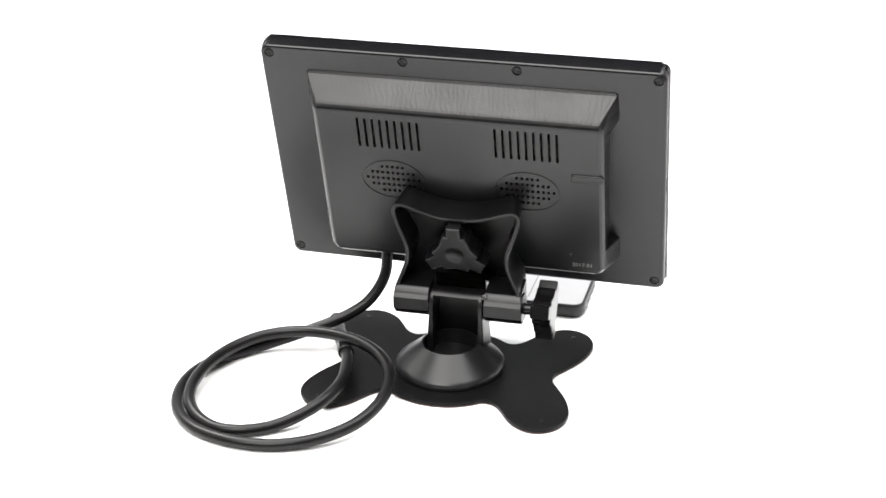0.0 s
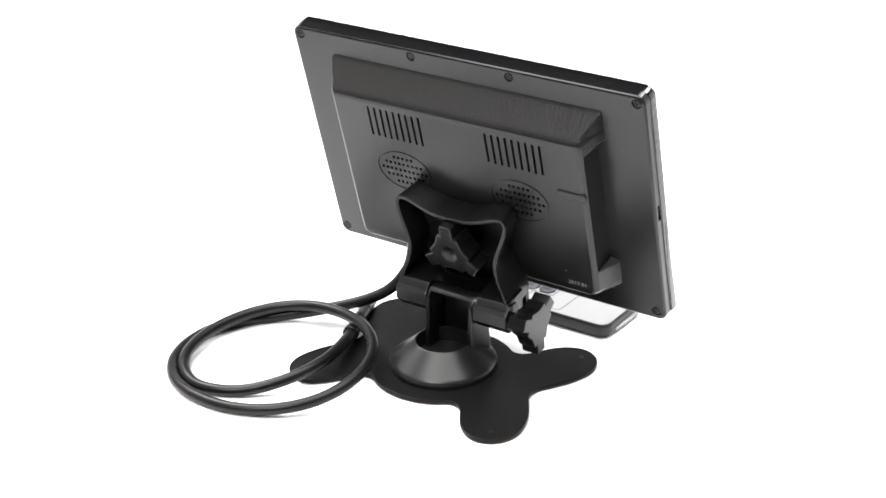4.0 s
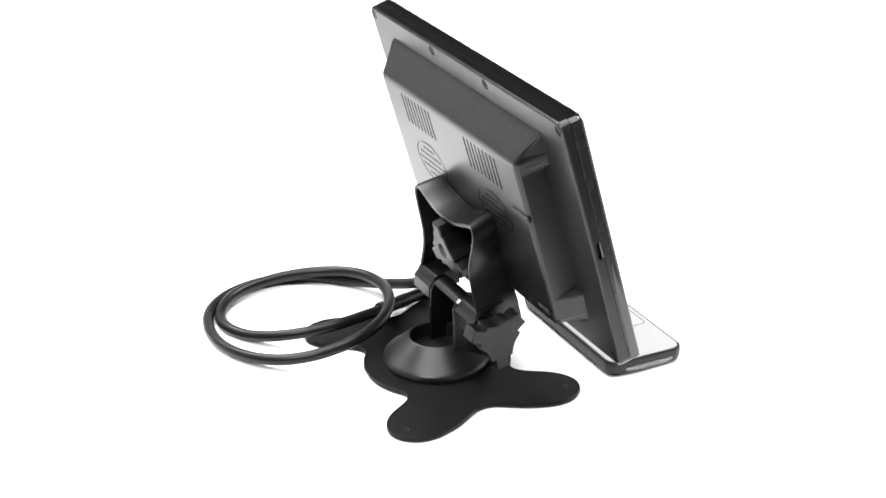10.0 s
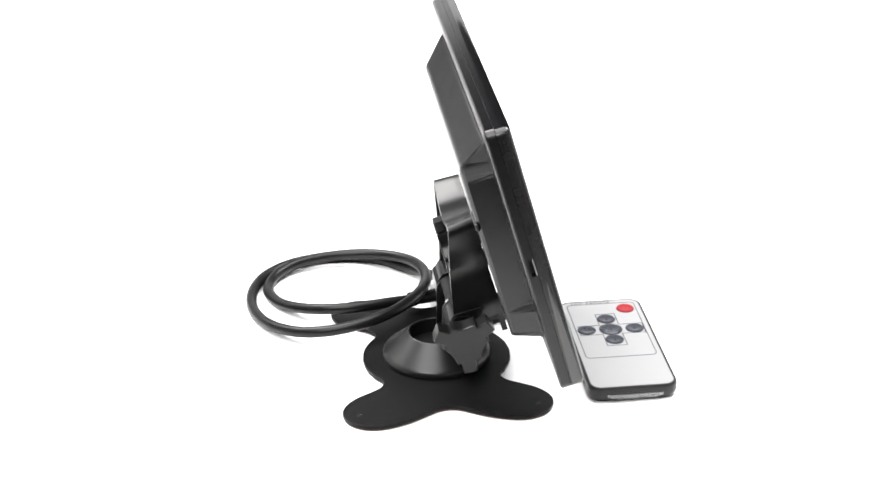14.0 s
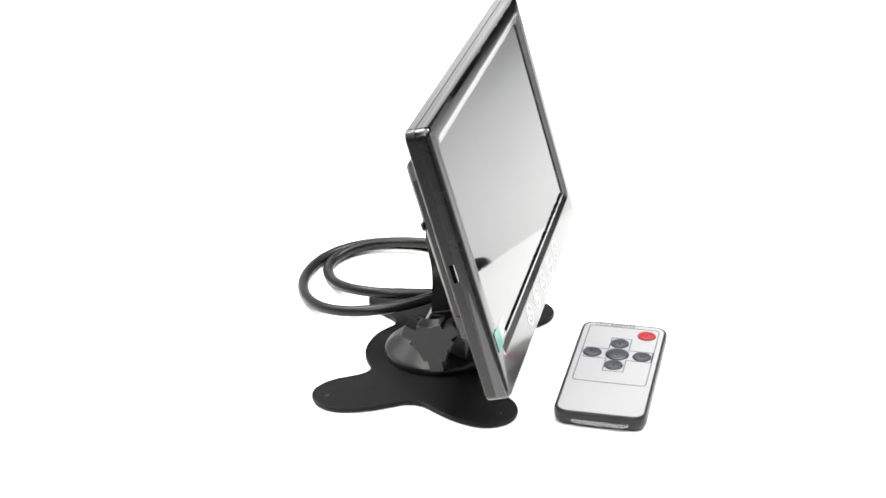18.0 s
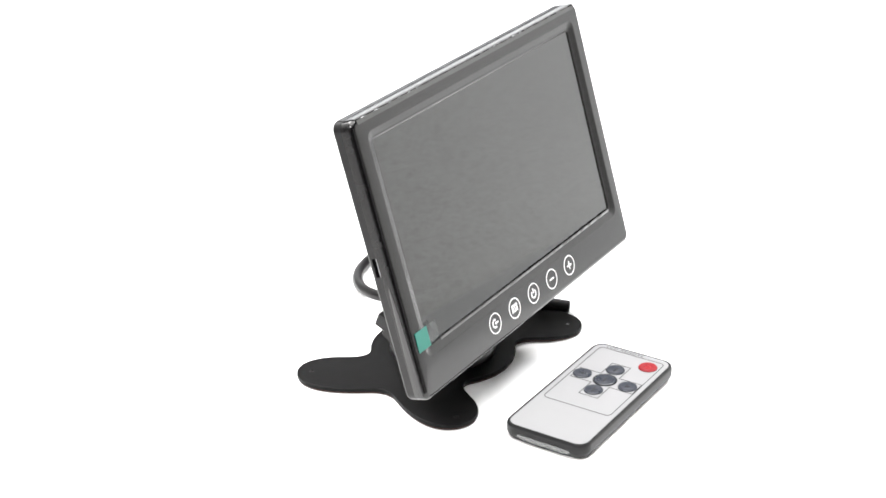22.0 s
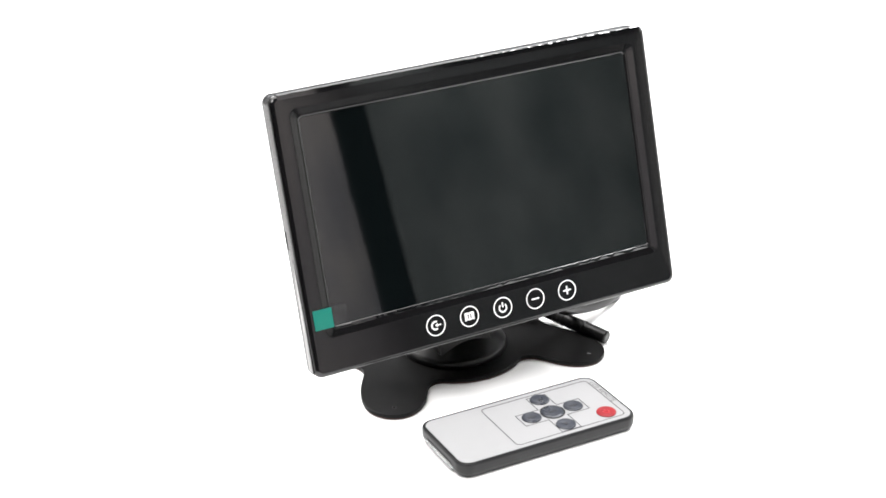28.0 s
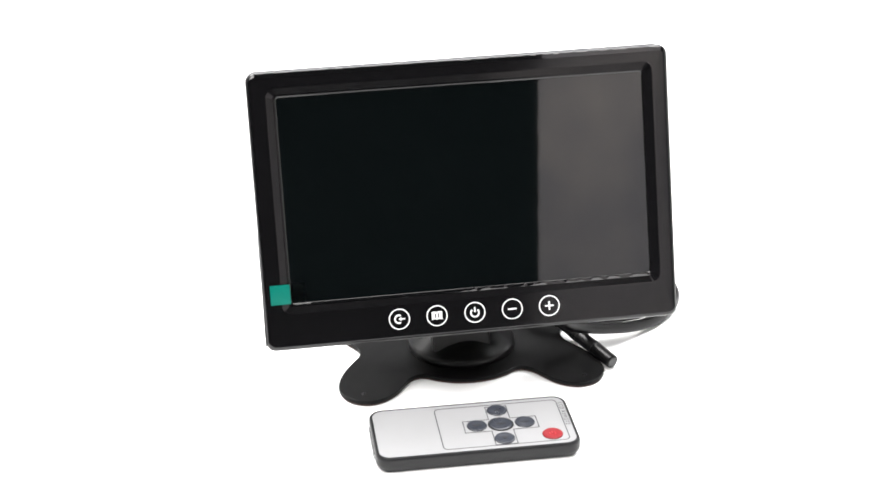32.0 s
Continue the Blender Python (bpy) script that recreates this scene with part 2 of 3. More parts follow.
def arc(cx, cy, r, a0, a1, n=24):
    return [(cx + r * math.cos(radians(a0 + (a1 - a0) * i / n)), cy + r * math.sin(radians(a0 + (a1 - a0) * i / n))) for i in range(n + 1)]


# ---------------------------------------------------------------- the white table
def flat_mesh(name, bm, material):
    bmesh.ops.recalc_face_normals(bm, faces=bm.faces)
    for f in bm.faces:
        f.smooth = True
    me = bpy.data.meshes.new(name)
    bm.to_mesh(me)
    bm.free()
    me.materials.append(material)
    return new(name, me)


def slab(name, a, b, height, thick, material, low=-0.051):
    """An upright board from a to b on the table."""
    a, b = Vector(a), Vector(b)
    side = Vector((-(b - a).y, (b - a).x)).normalized() * thick
    foot = [a, b, b + side, a + side]
    return flat_mesh(name, loft(bmesh.new(), [[(*p, z) for p in foot] for z in (low, height)]), material)


def table_sheet():
    """A table draped in white paper; one front corner is cut off."""
    top = [(-1.2, -0.46), (-0.05, -0.46), (0.03, -0.235), (0.17, -0.19), (0.62, -0.005), (0.798, -0.02), (0.798, 1.2), (-1.2, 1.2)]
    bm = loft(bmesh.new(), [[(x, y, z) for x, y in inset(top, d)] for d, z in ((0.0, -0.744), (0.0, -0.056), (0.002, -0.051))], False, True)
    for e in bm.edges:
        e.smooth = len(e.link_faces) != 2 or e.calc_face_angle(0) < radians(40)
    tagged(flat_mesh("ground", bm, M_PAPER), "table draped in white paper under the products", "table", kind="structure")


table_sheet()
tagged(flat_mesh("floor", loft(bmesh.new(), [[(x, y, z) for x, y in ((-4, -4), (4, -4), (4, 4), (-4, 4))] for z in (-0.80, -0.745)]), M_FLOOR), "dark grey studio floor", kind="structure")
turntable = flat_mesh("turntable", loft(bmesh.new(), [[(r * math.cos(2 * math.pi * i / 120), r * math.sin(2 * math.pi * i / 120), z) for i in range(120)] for r, z in ((0.236, -0.051), (0.236, -0.012), (0.241, -0.010), (0.241, -0.0006), (0.2404, 0.0))]), M_DISC)
tagged(turntable, "flat round white turntable under the products", "turntable")
ROOM = [(-4, -4), (4, -4), (4, 4), (-4, 4)]
M_ROOM = paper_material("dim_grey_plaster", 0.12)
for name, a, b in (("wall_room_front", 1, 0), ("wall_room_right", 2, 1), ("wall_room_back", 3, 2), ("wall_room_left", 0, 3)):
    tagged(slab(name, ROOM[a], ROOM[b], 2.4, -0.1, M_ROOM, -0.745), kind="structure")
tagged(flat_mesh("ceiling", loft(bmesh.new(), [[(x * 1.03, y * 1.03, z) for x, y in ROOM] for z in (2.4, 2.5)]), M_ROOM), kind="structure")
# the studio's white and grey boards, which show in the screen or bezel, all but the left one
def leaning_wall(name, y0, y1, material):
    """A sheet that rises from the table in a curve and leans outwards."""
    curve = ((0.0, -0.745), (0.0, -0.051), (0.04, -0.045), (0.08, -0.028), (0.12, 0.0), (0.16, 0.04), (0.24, 0.17), (0.30, 0.33), (0.40, 0.75))
    bm = loft(bmesh.new(), [[(x, y, z) for x, y in ((0.80 + u, y0), (0.83 + u, y0), (0.83 + u, y1), (0.80 + u, y1))] for u, z in curve])
    tagged(flat_mesh(name, bm, material), kind="structure")


tagged(slab("wall_back", (-1.2, 1.5), (0.8, 1.5), 0.66, 0.02, M_PAPER, 0.19), kind="structure")
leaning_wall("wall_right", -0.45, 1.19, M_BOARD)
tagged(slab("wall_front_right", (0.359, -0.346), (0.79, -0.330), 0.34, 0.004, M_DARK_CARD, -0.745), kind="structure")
# unseen left board, added as a counterpart that bounces light
tagged(slab("wall_left_fill", (-1.05, 1.25), (-1.0, -0.5), 1.3, 0.02, M_BOARD), kind="structure")
board = slab("reflector_board", (0.1440, -0.3172), (0.325, -0.3555), 0.34, 0.004, M_CARD, -0.745)
for v in board.data.vertices:
    if v.co.x < 0.2:
        v.co.x += (v.co.z - 0.16) * 0.10
tagged(board, "light grey foam reflector board standing beside the turntable", "reflector board")


def light_stand(x, y):
    """A black lamp pole on a round foot, with its cable hanging beside it."""
    stand = new("light_stand")
    stand.matrix_world = pose(x, y, -0.051)
    part("pole", lathe([(7.6, 6.0), (7.6, 540.0), (9.4, 541.0), (9.4, 575.0), (6.2, 576.0), (6.2, 1010.0)], 24), M_STAND, stand, "black tubular pole")
    part("foot", lathe([(24.0, 0.0), (24.0, 3.0), (22.0, 5.0), (9.0, 7.0), (7.0, 7.5)], 32), M_STAND, stand)
    part("cord", tube([Vector((24.0, -24.0, z)) for z in range(0, 1000, 60)], 1.4, 8), M_FAINT_DARK, stand, "thin grey lamp cord")
    tagged(stand, "black tubular light stand with a thin grey cord beside the turntable", "light stand")


light_stand(0.3005, 0.2935)

# ---------------------------------------------------------------- monitor on its stand
monitor = new("car_monitor")
tagged(monitor, "black seven-inch car monitor on a four-lobed desk stand, coiled cable", "monitor")

TILT = radians(15.667)
HEAD_X = 2.11
# panel space: x to the right seen from behind, y up the panel, z out of its back
PANEL = Matrix(((1, 0, 0, HEAD_X), (0, -math.sin(TILT), -math.cos(TILT), 25.45), (0, math.cos(TILT), -math.sin(TILT), 89.55), (0, 0, 0, 1))) @ Matrix.Rotation(radians(-0.498), 4, "Z")
OUT = (-89.3, 89.4, -60.2, 58.6)
FRONT = (-90.3, 90.0, -60.2, 58.6)
DEEP = 12.6


def back_cover():
    x0, x1, y0, y1 = OUT
    loops = []
    for d, z, r in ((0.12, -4.45, 4.0), (0, -4.35, 4.0), (0, -1.0, 4.0), (0.3, -0.35, 3.7), (1.0, 0.0, 3.2)):
        loops.append([(x, y, z) for x, y in rrect(x0 + d, x1 - d, y0 + d, y1 - d, r, 8)])
    bm = loft(bmesh.new(), loops)
    cut = bmesh.new()
    for x, y in SCREWS:
        c = lathe([(2.3, -0.9), (2.3, 1.0)], 20)
        bmesh.ops.translate(c, vec=(x, y, 0), verts=c.verts)
        add(cut, c)
    bm = carve(carve(bm, cut), box(86.0, 91.0, -5.4, 2.4, -4.2, -2.0))
    ob = part("back_cover", bm, M_COVER, monitor, "brushed black plastic back cover", PANEL, 0)
    ob.data.materials.append(M_BEZEL)
    for f in ob.data.polygons:
        if f.normal.dot(PANEL.to_3x3() @ Vector((0, 1, 0))) > 0.9:
            f.material_index = 1
    return ob


def screw(parent, x, y, turn):
    bm = lathe([(1.85, -0.9), (1.85, -0.35), (1.5, -0.1), (0.6, 0.0)], 20)
    cut = bmesh.new()
    for a in (turn, turn + 90):
        c = box(-1.25, 1.25, -0.28, 0.28, -0.45, 0.5)
        bmesh.ops.rotate(c, cent=(0, 0, 0), matrix=Matrix.Rotation(radians(a), 3, "Z"), verts=c.verts)
        bmesh.ops.translate(c, vec=(0, 0, 0.001 * (a > turn)), verts=c.verts)
        add(cut, c) if a == turn else None
        if a != turn:
            bm = carve(carve(bm, cut), c)
    bmesh.ops.translate(bm, vec=(x, y, 0.05), verts=bm.verts)
    part("screw", bm, M_SCREW, parent, "blackened cross-head screw", PANEL, 0)


SCREWS = ((-85.2, 55.0), (-24.5, 55.0), (25.6, 55.0), (85.7, 55.0), (-85.4, -55.3), (85.0, -55.3))
cover = back_cover()
for n, (x, y) in enumerate(SCREWS):
    screw(cover, x, y, 17 + 31 * n)

SLOTS = [(x, 25.1) for x in [-44.0 + 3.37 * i for i in range(9)] + [17.4 + 3.37 * i for i in range(9)]]


def grille_rows():
    for row, count in zip(range(-2, 3), (5, 9, 11, 9, 5)):
        for i in range(count):
            yield (i - (count - 1) / 2) * 2.35, row * 3.3


def rear_housing():
    """Raised rear box with a long sloped top and a pocket in each side."""
    bm = bmesh.new()
    base, face = 69.5, 63.8
    levels = [
        # height, half width at foot, half width at face, depth
        (47.6, base - 1.6, base - 1.8, 0.3), (46.6, base - 0.4, base - 0.9, 1.2), (38.7, base - 0.1, face + 0.5, 10.3), (37.9, base, face + 0.35, 11.15), (37.0, base, face + 0.2, 11.9), (36.0, base, face + 0.1, 12.35), (34.9, base, face, DEEP - 0.06), (34.0, base, face, DEEP),
        (33.4, base - 0.3, face, DEEP), (30.6, face + 1.3, face, DEEP), (29.8, face + 1.0, face, DEEP), (-29.2, face + 1.0, face, DEEP), (-29.9, face + 1.5, face, DEEP), (-31.2, base - 0.3, face, DEEP), (-31.8, base, face, DEEP), (-41.5, base, face - 0.2, DEEP),
        (-43.6, base - 0.2, face - 1.6, DEEP - 0.1), (-44.6, base - 0.6, face - 3.0, DEEP - 0.9), (-47.6, base - 1.4, face - 2.0, 1.2), (-48.4, base - 2.5, face, 0.3),
    ]
    loops = []
    for y, b, f, d in levels:
        r = min(1.6, d / 4)
        loops.append([(b, y, -0.5), (f + r * 0.35, y, d - r), (f - r * 0.35, y, d - r * 0.3), (f - r, y, d), (-f + r, y, d), (-f + r * 0.35, y, d - r * 0.3), (-f - r * 0.35, y, d - r), (-b, y, -0.5)])
    loft(bm, loops)
    cut = bmesh.new()
    for x, y in SLOTS:
        add(cut, prism(rrect(x - 0.62, x + 0.62, y - 7.6, y + 7.6, 0.35, 2), DEEP - 5, DEEP + 1))
    bm = carve(bm, cut)
    cut = bmesh.new()
    for cx in (-30.4, 30.6):
        for x, y in grille_rows():
            add(cut, box(cx + x - 0.62, cx + x + 0.62, 0.6 + y - 0.72, 0.6 + y + 0.72, DEEP - 3, DEEP + 1))
        rim = loft(bmesh.new(), [[(cx + a * math.cos(t), 0.6 + b * math.sin(t), z) for t in [2 * math.pi * i / 48 for i in range(48)]] for a, b, z in ((14.6, 10.7, DEEP - 0.35), (14.6, 10.7, DEEP + 1), (13.9, 10.0, DEEP + 1), (13.9, 10.0, DEEP - 0.35))], False, False)
        v = list(rim.verts)
        for i in range(48):
            j = (i + 1) % 48
            rim.faces.new((v[144 + i], v[144 + j], v[j], v[i]))
        add(cut, rim)
    bm = carve(bm, cut)
    return part("rear_housing", bm, M_HOUSING, monitor, "raised black plastic rear housing with vents", PANEL, 0)


housing = rear_housing()
housing.data.materials.append(M_SLOPE)
SLOPE = (PANEL.to_3x3() @ Vector((0, 0.741, 0.671))).normalized()
for f in housing.data.polygons:
    if f.normal.dot(SLOPE) > 0.97:
        f.material_index = 1
# near-black block that stands in for the shade behind the vents
part("vent_shade", box(-50, 50, -14, 36, 2, DEEP - 3.2), M_DARK, housing, "", PANEL)
part("latch_rib", prism(rrect(50.2, 64.6, 8.3, 12.1, 1.2, 4), DEEP - 0.8, DEEP + 0.8, 0.6, 3), M_HOUSING, housing, "", PANEL)
part("date_print", writing("2017.01", 2.8, 0.02, 1.05), M_FAINT, housing, "small pale printed date", PANEL @ Matrix.Translation((54.2, -39.3, DEEP + 0.02)))
part("paint_speck", lathe([(0.3, 0.0), (0.3, 0.05)], 10), M_FAINT, housing, "", PANEL @ Matrix.Translation((49.0, -33.4, DEEP)))


# front
STEP = (-82.8, 82.1, -44.2, 51.8)


def front_bezel():
    x0, x1, y0, y1 = FRONT
    loops = []
    for d, z, r in ((0.8, -4.3, 3.6), (0.35, -4.5, 3.9), (0.2, -4.6, 4.0), (0.2, -8.2, 4.0), (0.5, -9.3, 3.7), (1.3, -10.1, 3.2), (2.4, -10.4, 2.4)):
        loops.append([(x, y, z) for x, y in rrect(x0 + d, x1 - d, y0 + d, y1 - d, r, 8)])
    x0, x1, y0, y1 = STEP
    for d, z, r in ((-0.9, -10.42, 4.4), (-0.2, -10.5, 3.9), (0.3, -10.4, 3.6), (2.8, -9.4, 2.0), (3.2, -9.36, 1.8), (3.6, -9.3, 1.6), (4.3, -8.95, 1.2), (4.7, -8.2, 0.8)):
        loops.append([(x, y, z) for x, y in rrect(x0 + d, x1 - d, y0 + d, y1 - d, r, 8)])
    ob = part("front_bezel", loft(bmesh.new(), loops, True, False), M_BEZEL, monitor, "glossy black front bezel with a stepped screen frame", PANEL, 50)
    ob.data.materials.append(M_SIDE)
    for f in ob.data.polygons:
        if f.normal.dot(PANEL.to_3x3() @ Vector((1, 0, 0))) > 0.85:
            f.material_index = 1
    return ob


bezel = front_bezel()
part("display", prism(rrect(-78.6, 78.6, -40.0, 49.0, 0.5, 2), -8.7, -7.0), M_SCREEN, monitor, "dark blank display under wavy protective film", PANEL)
part("green_tab", prism(rrect(78.2, 86.6, -39.6, -31.2, 0.3, 2), -10.75, -10.58), M_GREEN, monitor, "green pull tab of the screen film", PANEL)
part("clear_tab", prism(rrect(71.6, 78.2, -38.6, -31.2, 0.3, 2), -10.72, -10.6), M_CLEAR, monitor, "clear end of the pull tab", PANEL)


def film_fringe():
    """The protective film's folded edge along the top of the bezel: a crisp fold that is pressed round in short lengths."""
    rng = random.Random(5)
    loops = []

    def fold(x, k):
        u, v = 0.02 + 0.33 * k, 0.02 + 0.18 * k
        loops.append([(x, 57.6, -6.7), (x, 58.43, -6.9), (x, 58.43, -8.9), (x, 58.0 + 0.43 * u, -10.32 + 1.42 * u), (x, 58.0 - 2.0 * v, -10.32 - 0.18 * v), (x, 56.0, -10.5), (x, 55.6, -9.6)])

    x = -87.0
    while x < 84.0:
        long, gap = rng.uniform(1.5, 6.0), rng.uniform(0.8, 2.4) + (1.5 if x > 30 else 0.0)
        k = rng.uniform(0.35, 1.0) * (1.0 if x < 0 else 0.55)
        fold(x, 0.0)
        fold(x + 0.5, k)
        fold(x + 0.5 + long * 0.5, k * rng.uniform(0.5, 1.0))
        fold(x + long, k * 0.8)
        fold(x + long + 0.5, 0.0)
        x += long + gap + 0.6
    return part("film_fringe", loft(bmesh.new(), loops), M_FRINGE, bezel, "crinkled shiny edge of the protective film", PANEL, 24)


film_fringe()


def film_edge():
    """The film's lifted lower edge along the foot of the screen."""
    rng = random.Random(11)
    loops, x, d = [], -78.0, 0.0
    while x < 70.0:
        loops.append([(x, -40.5, -8.9), (x, -39.9 + 0.5 * d, -9.15), (x, -40.0 + 0.5 * d, -9.45 - d), (x, -40.5, -9.5 - 0.5 * d), (x, -41.2, -9.42)])
        x += rng.uniform(0.8, 2.2)
        d = rng.choice((0.0, 0.05, 0.12, 0.2, 0.32)) * (0.3 if x > 10 else 1.0)
    return part("film_edge", loft(bmesh.new(), loops), M_FRINGE, bezel, "lifted shiny lower edge of the film", PANEL, 60)


film_edge()
# side sockets
part("side_slot", box(85.6, 86.2, -5.6, 2.6, -4.3, -1.8), M_DARK, cover, "card slot bottom, coloured near-black as shade", PANEL)
part("slot_lip", box(86.0, 89.2, -5.2, 2.2, -4.15, -3.85), M_STEEL, cover, "bright steel lip in the card slot", PANEL)


def film_flap():
    """The protective film's loose side edge, a long wedge that stands off the bezel's side."""
    loops = []
    for i in range(15):
        u = i / 14
        y, lift = -9.5 - 48.0 * u, 0.10 + 0.28 * u + 0.08 * math.sin(9 * u)
        z0, z1 = -6.9 + 1.9 * u**0.6, -7.1 - 2.0 * u**0.5
        x = 89.85
        loops.append([(x - 0.1, y, z0 + 0.1), (x + 0.5 * lift, y, z0), (x + lift, y, 0.5 * (z0 + z1)), (x + 0.6 * lift, y, z1), (x - 0.2, y, z1 - 0.1)])
    return part("film_flap", loft(bmesh.new(), loops), M_FLAP, bezel, "loose shiny edge of the film on the side", PANEL, 60)


film_flap()


def touch_key(cx, icon):
    """A printed ring with its sign; the sign is drawn as seen from the front."""
    at = PANEL @ Matrix.Translation((cx, -50.4, -10.46)) @ Matrix.Rotation(radians(180), 4, "Y")
    ring_ob = part("touch_key", stroke(arc(0, 0, 4.35, 0, 360, 40)[:-1], 0.5, 0, 0.05, True), M_PRINT, monitor, "white printed touch key ring", at)
    bm = bmesh.new()
    if icon == "source":
        add(bm, stroke(arc(-0.2, 0, 1.7, 60, 300, 16), 0.75, 0, 0.05))
        add(bm, stroke([(0.2, 0), (2.5, 0)], 0.6, 0, 0.06))
        add(bm, prism([(-0.4, 0), (0.9, -0.9), (0.9, 0.9)], 0, 0.055))
    elif icon == "book":
        for s in (-1, 1):
            page = [(0.0, -1.7), (1.2 * s, -1.45), (2.3 * s, -1.75), (2.3 * s, 1.75), (1.2 * s, 1.95), (0.0, 1.7)]
            add(bm, prism(page if s > 0 else page[::-1], 0, 0.05))
    elif icon == "power":
        add(bm, stroke(arc(0, -0.2, 1.75, 130, 410, 22), 0.7, 0, 0.05))
        add(bm, stroke([(0, 0.1), (0, 2.3)], 0.7, 0, 0.06))
    else:
        add(bm, stroke([(-1.9, 0), (1.9, 0)], 0.7, 0, 0.05))
        if icon == "plus":
            add(bm, stroke([(0, -1.9), (0, 1.9)], 0.7, 0, 0.06))
    part("icon", bm, M_PRINT, ring_ob, "", at)
    if icon == "book":
        for x in (-0.65, 0.65):
            part("page_mark", box(x - 0.27, x + 0.27, -0.9, 1.0, 0.03, 0.08), M_DARK, ring_ob, "", at)


for cx, icon in zip((32.6, 16.3, -0.2, -16.6, -32.9), ("source", "book", "power", "minus", "plus")):
    touch_key(cx, icon)


# ---------------------------------------------------------------- bracket and hinge
def rim_outline():
    """The flared wall's line from its lower right end over the top to the lower left."""
    half = [(0, 74.6), (8, 75.1), (15, 76.9), (21, 79.0), (25, 79.9), (27.8, 79.2), (29.2, 76.8), (29.0, 73.5), (27.3, 68.0), (25.0, 62.0), (23.6, 56.5), (24.3, 50.5), (26.6, 44.5), (28.6, 39.5), (29.2, 35.5), (29.2, 31.5)]
    pts = [(q.x, q.y) for q in spline([(x, z, 0) for x, z in half], 3)]
    return pts[::-1] + [(-x, z) for x, z in pts[1:]]


BACKWARD = Vector((0, -math.cos(TILT), -math.sin(TILT)))


def rim(x, z, k=1.0, lift=0.0):
    return Vector((HEAD_X + 0.3 + x * k, 2.6 + (79 - z) * 0.05 + lift, z))


def behind(p, d):
    """The point moved along the panel's normal to d above its back."""
    return p - BACKWARD * ((p - Vector((HEAD_X, 25.45, 89.55))).dot(BACKWARD) - d)


def shell_wall():
    line = rim_outline()
    inner = []
    for i, (x, z) in enumerate(line):
        a, b = Vector(line[max(i - 1, 0)]), Vector(line[min(i + 1, len(line) - 1)])
        u = (b - a).normalized()
        inner.append((x - u.y * 1.75, z + u.x * 1.75))
    loops = []
    for (x, z), (u, w) in zip(line, inner):
        m = ((x + u) / 2, (z + w) / 2)
        loops.append([behind(rim(x, z, 0.93), DEEP + 0.3), behind(rim(x, z, 0.95), DEEP + 4.0), rim(x, z, 1.0, 0.5), rim(x * 0.8 + m[0] * 0.2, z * 0.8 + m[1] * 0.2, 1.0, 0.1), rim(*m), rim(u, w, 1.0, 0.4), behind(rim(u, w, 0.96), DEEP + 2.0), behind(rim(u, w, 0.93), DEEP + 0.3)])
    return part("bracket", loft(bmesh.new(), loops), M_STAND, monitor, "black moulded hollow bracket with flared corners", None, 50)


bracket_ob = shell_wall()


def bracket_back():
    """The bracket's flat back plate, ending above the hinge."""
    line = [(x, z) for x, z in rim_outline() if z > 33.0]
    foot = [(-28.0, 21.5), (9.4, 21.5), (9.4, 30.0), (11.6, 30.0), (11.6, 21.5), (28.0, 21.5)]
    line = [*line, *foot]
    lo = [behind(rim(x, z, 0.92), DEEP + 0.4) for x, z in line]
    hi = [behind(rim(x, z, 0.92), DEEP + 3.0) for x, z in line]
    return part("back_plate", loft(bmesh.new(), [lo, hi]), M_STAND, bracket_ob)


bracket_back()
part("ledge", prism(rrect(-13.2, 15.2, 13.2, 19.6, 0.8, 3), -48.6, -45.6, 0.5), M_STAND, bracket_ob, "", PANEL @ Matrix(((1, 0, 0, 0), (0, 0, 1, 0), (0, 1, 0, 0), (0, 0, 0, 1))))


def knob_outline():
    out = []
    for k in range(3):
        a = 90 + 120 * k
        for r, s in ((8.4, -54), (9.2, -42), (10.2, -34), (10.8, -28), (9.9, -20), (13.6, -13.5), (14.9, -11.5), (14.9, 11.5), (13.6, 13.5), (9.9, 20), (10.8, 28), (10.2, 34), (9.2, 42), (8.4, 54)):
            out.append((r * math.cos(radians(a + s)), r * math.sin(radians(a + s))))
    return out




def clamp_knob():
    """A three-winged knob with a shallow dish in its face."""
    ball = lathe([(9.0 * math.sin(radians(a)), 38.3 - 9.0 * math.cos(radians(a))) for a in (4, 14, 24, 34, 44, 60, 90)], 32)
    return carve(prism(knob_outline(), 20.0, 30.6, 0.9, 3), ball)


clamp = part("clamp_knob", clamp_knob(), M_STAND, bracket_ob, "black three-winged clamp knob", PANEL @ Matrix.Translation((0, -25.3, 0)))
part("clamp_bolt", lathe([(3.2, 12), (3.2, 21)], 20), M_STAND, bracket_ob, "", PANEL @ Matrix.Translation((0, -25.3, 0)))

AXLE = Matrix.Translation((HEAD_X + 0.2, 8.2, 31.3)) @ Matrix.Rotation(radians(90), 4, "Y")


def barrel(x0, x1, r, facets=8, turn=22.5, edge=0.7):
    pts = [(r * math.cos(radians(turn + 360 * i / facets)), r * math.sin(radians(turn + 360 * i / facets))) for i in range(facets)]
    return prism(pts, x0, x1, edge)


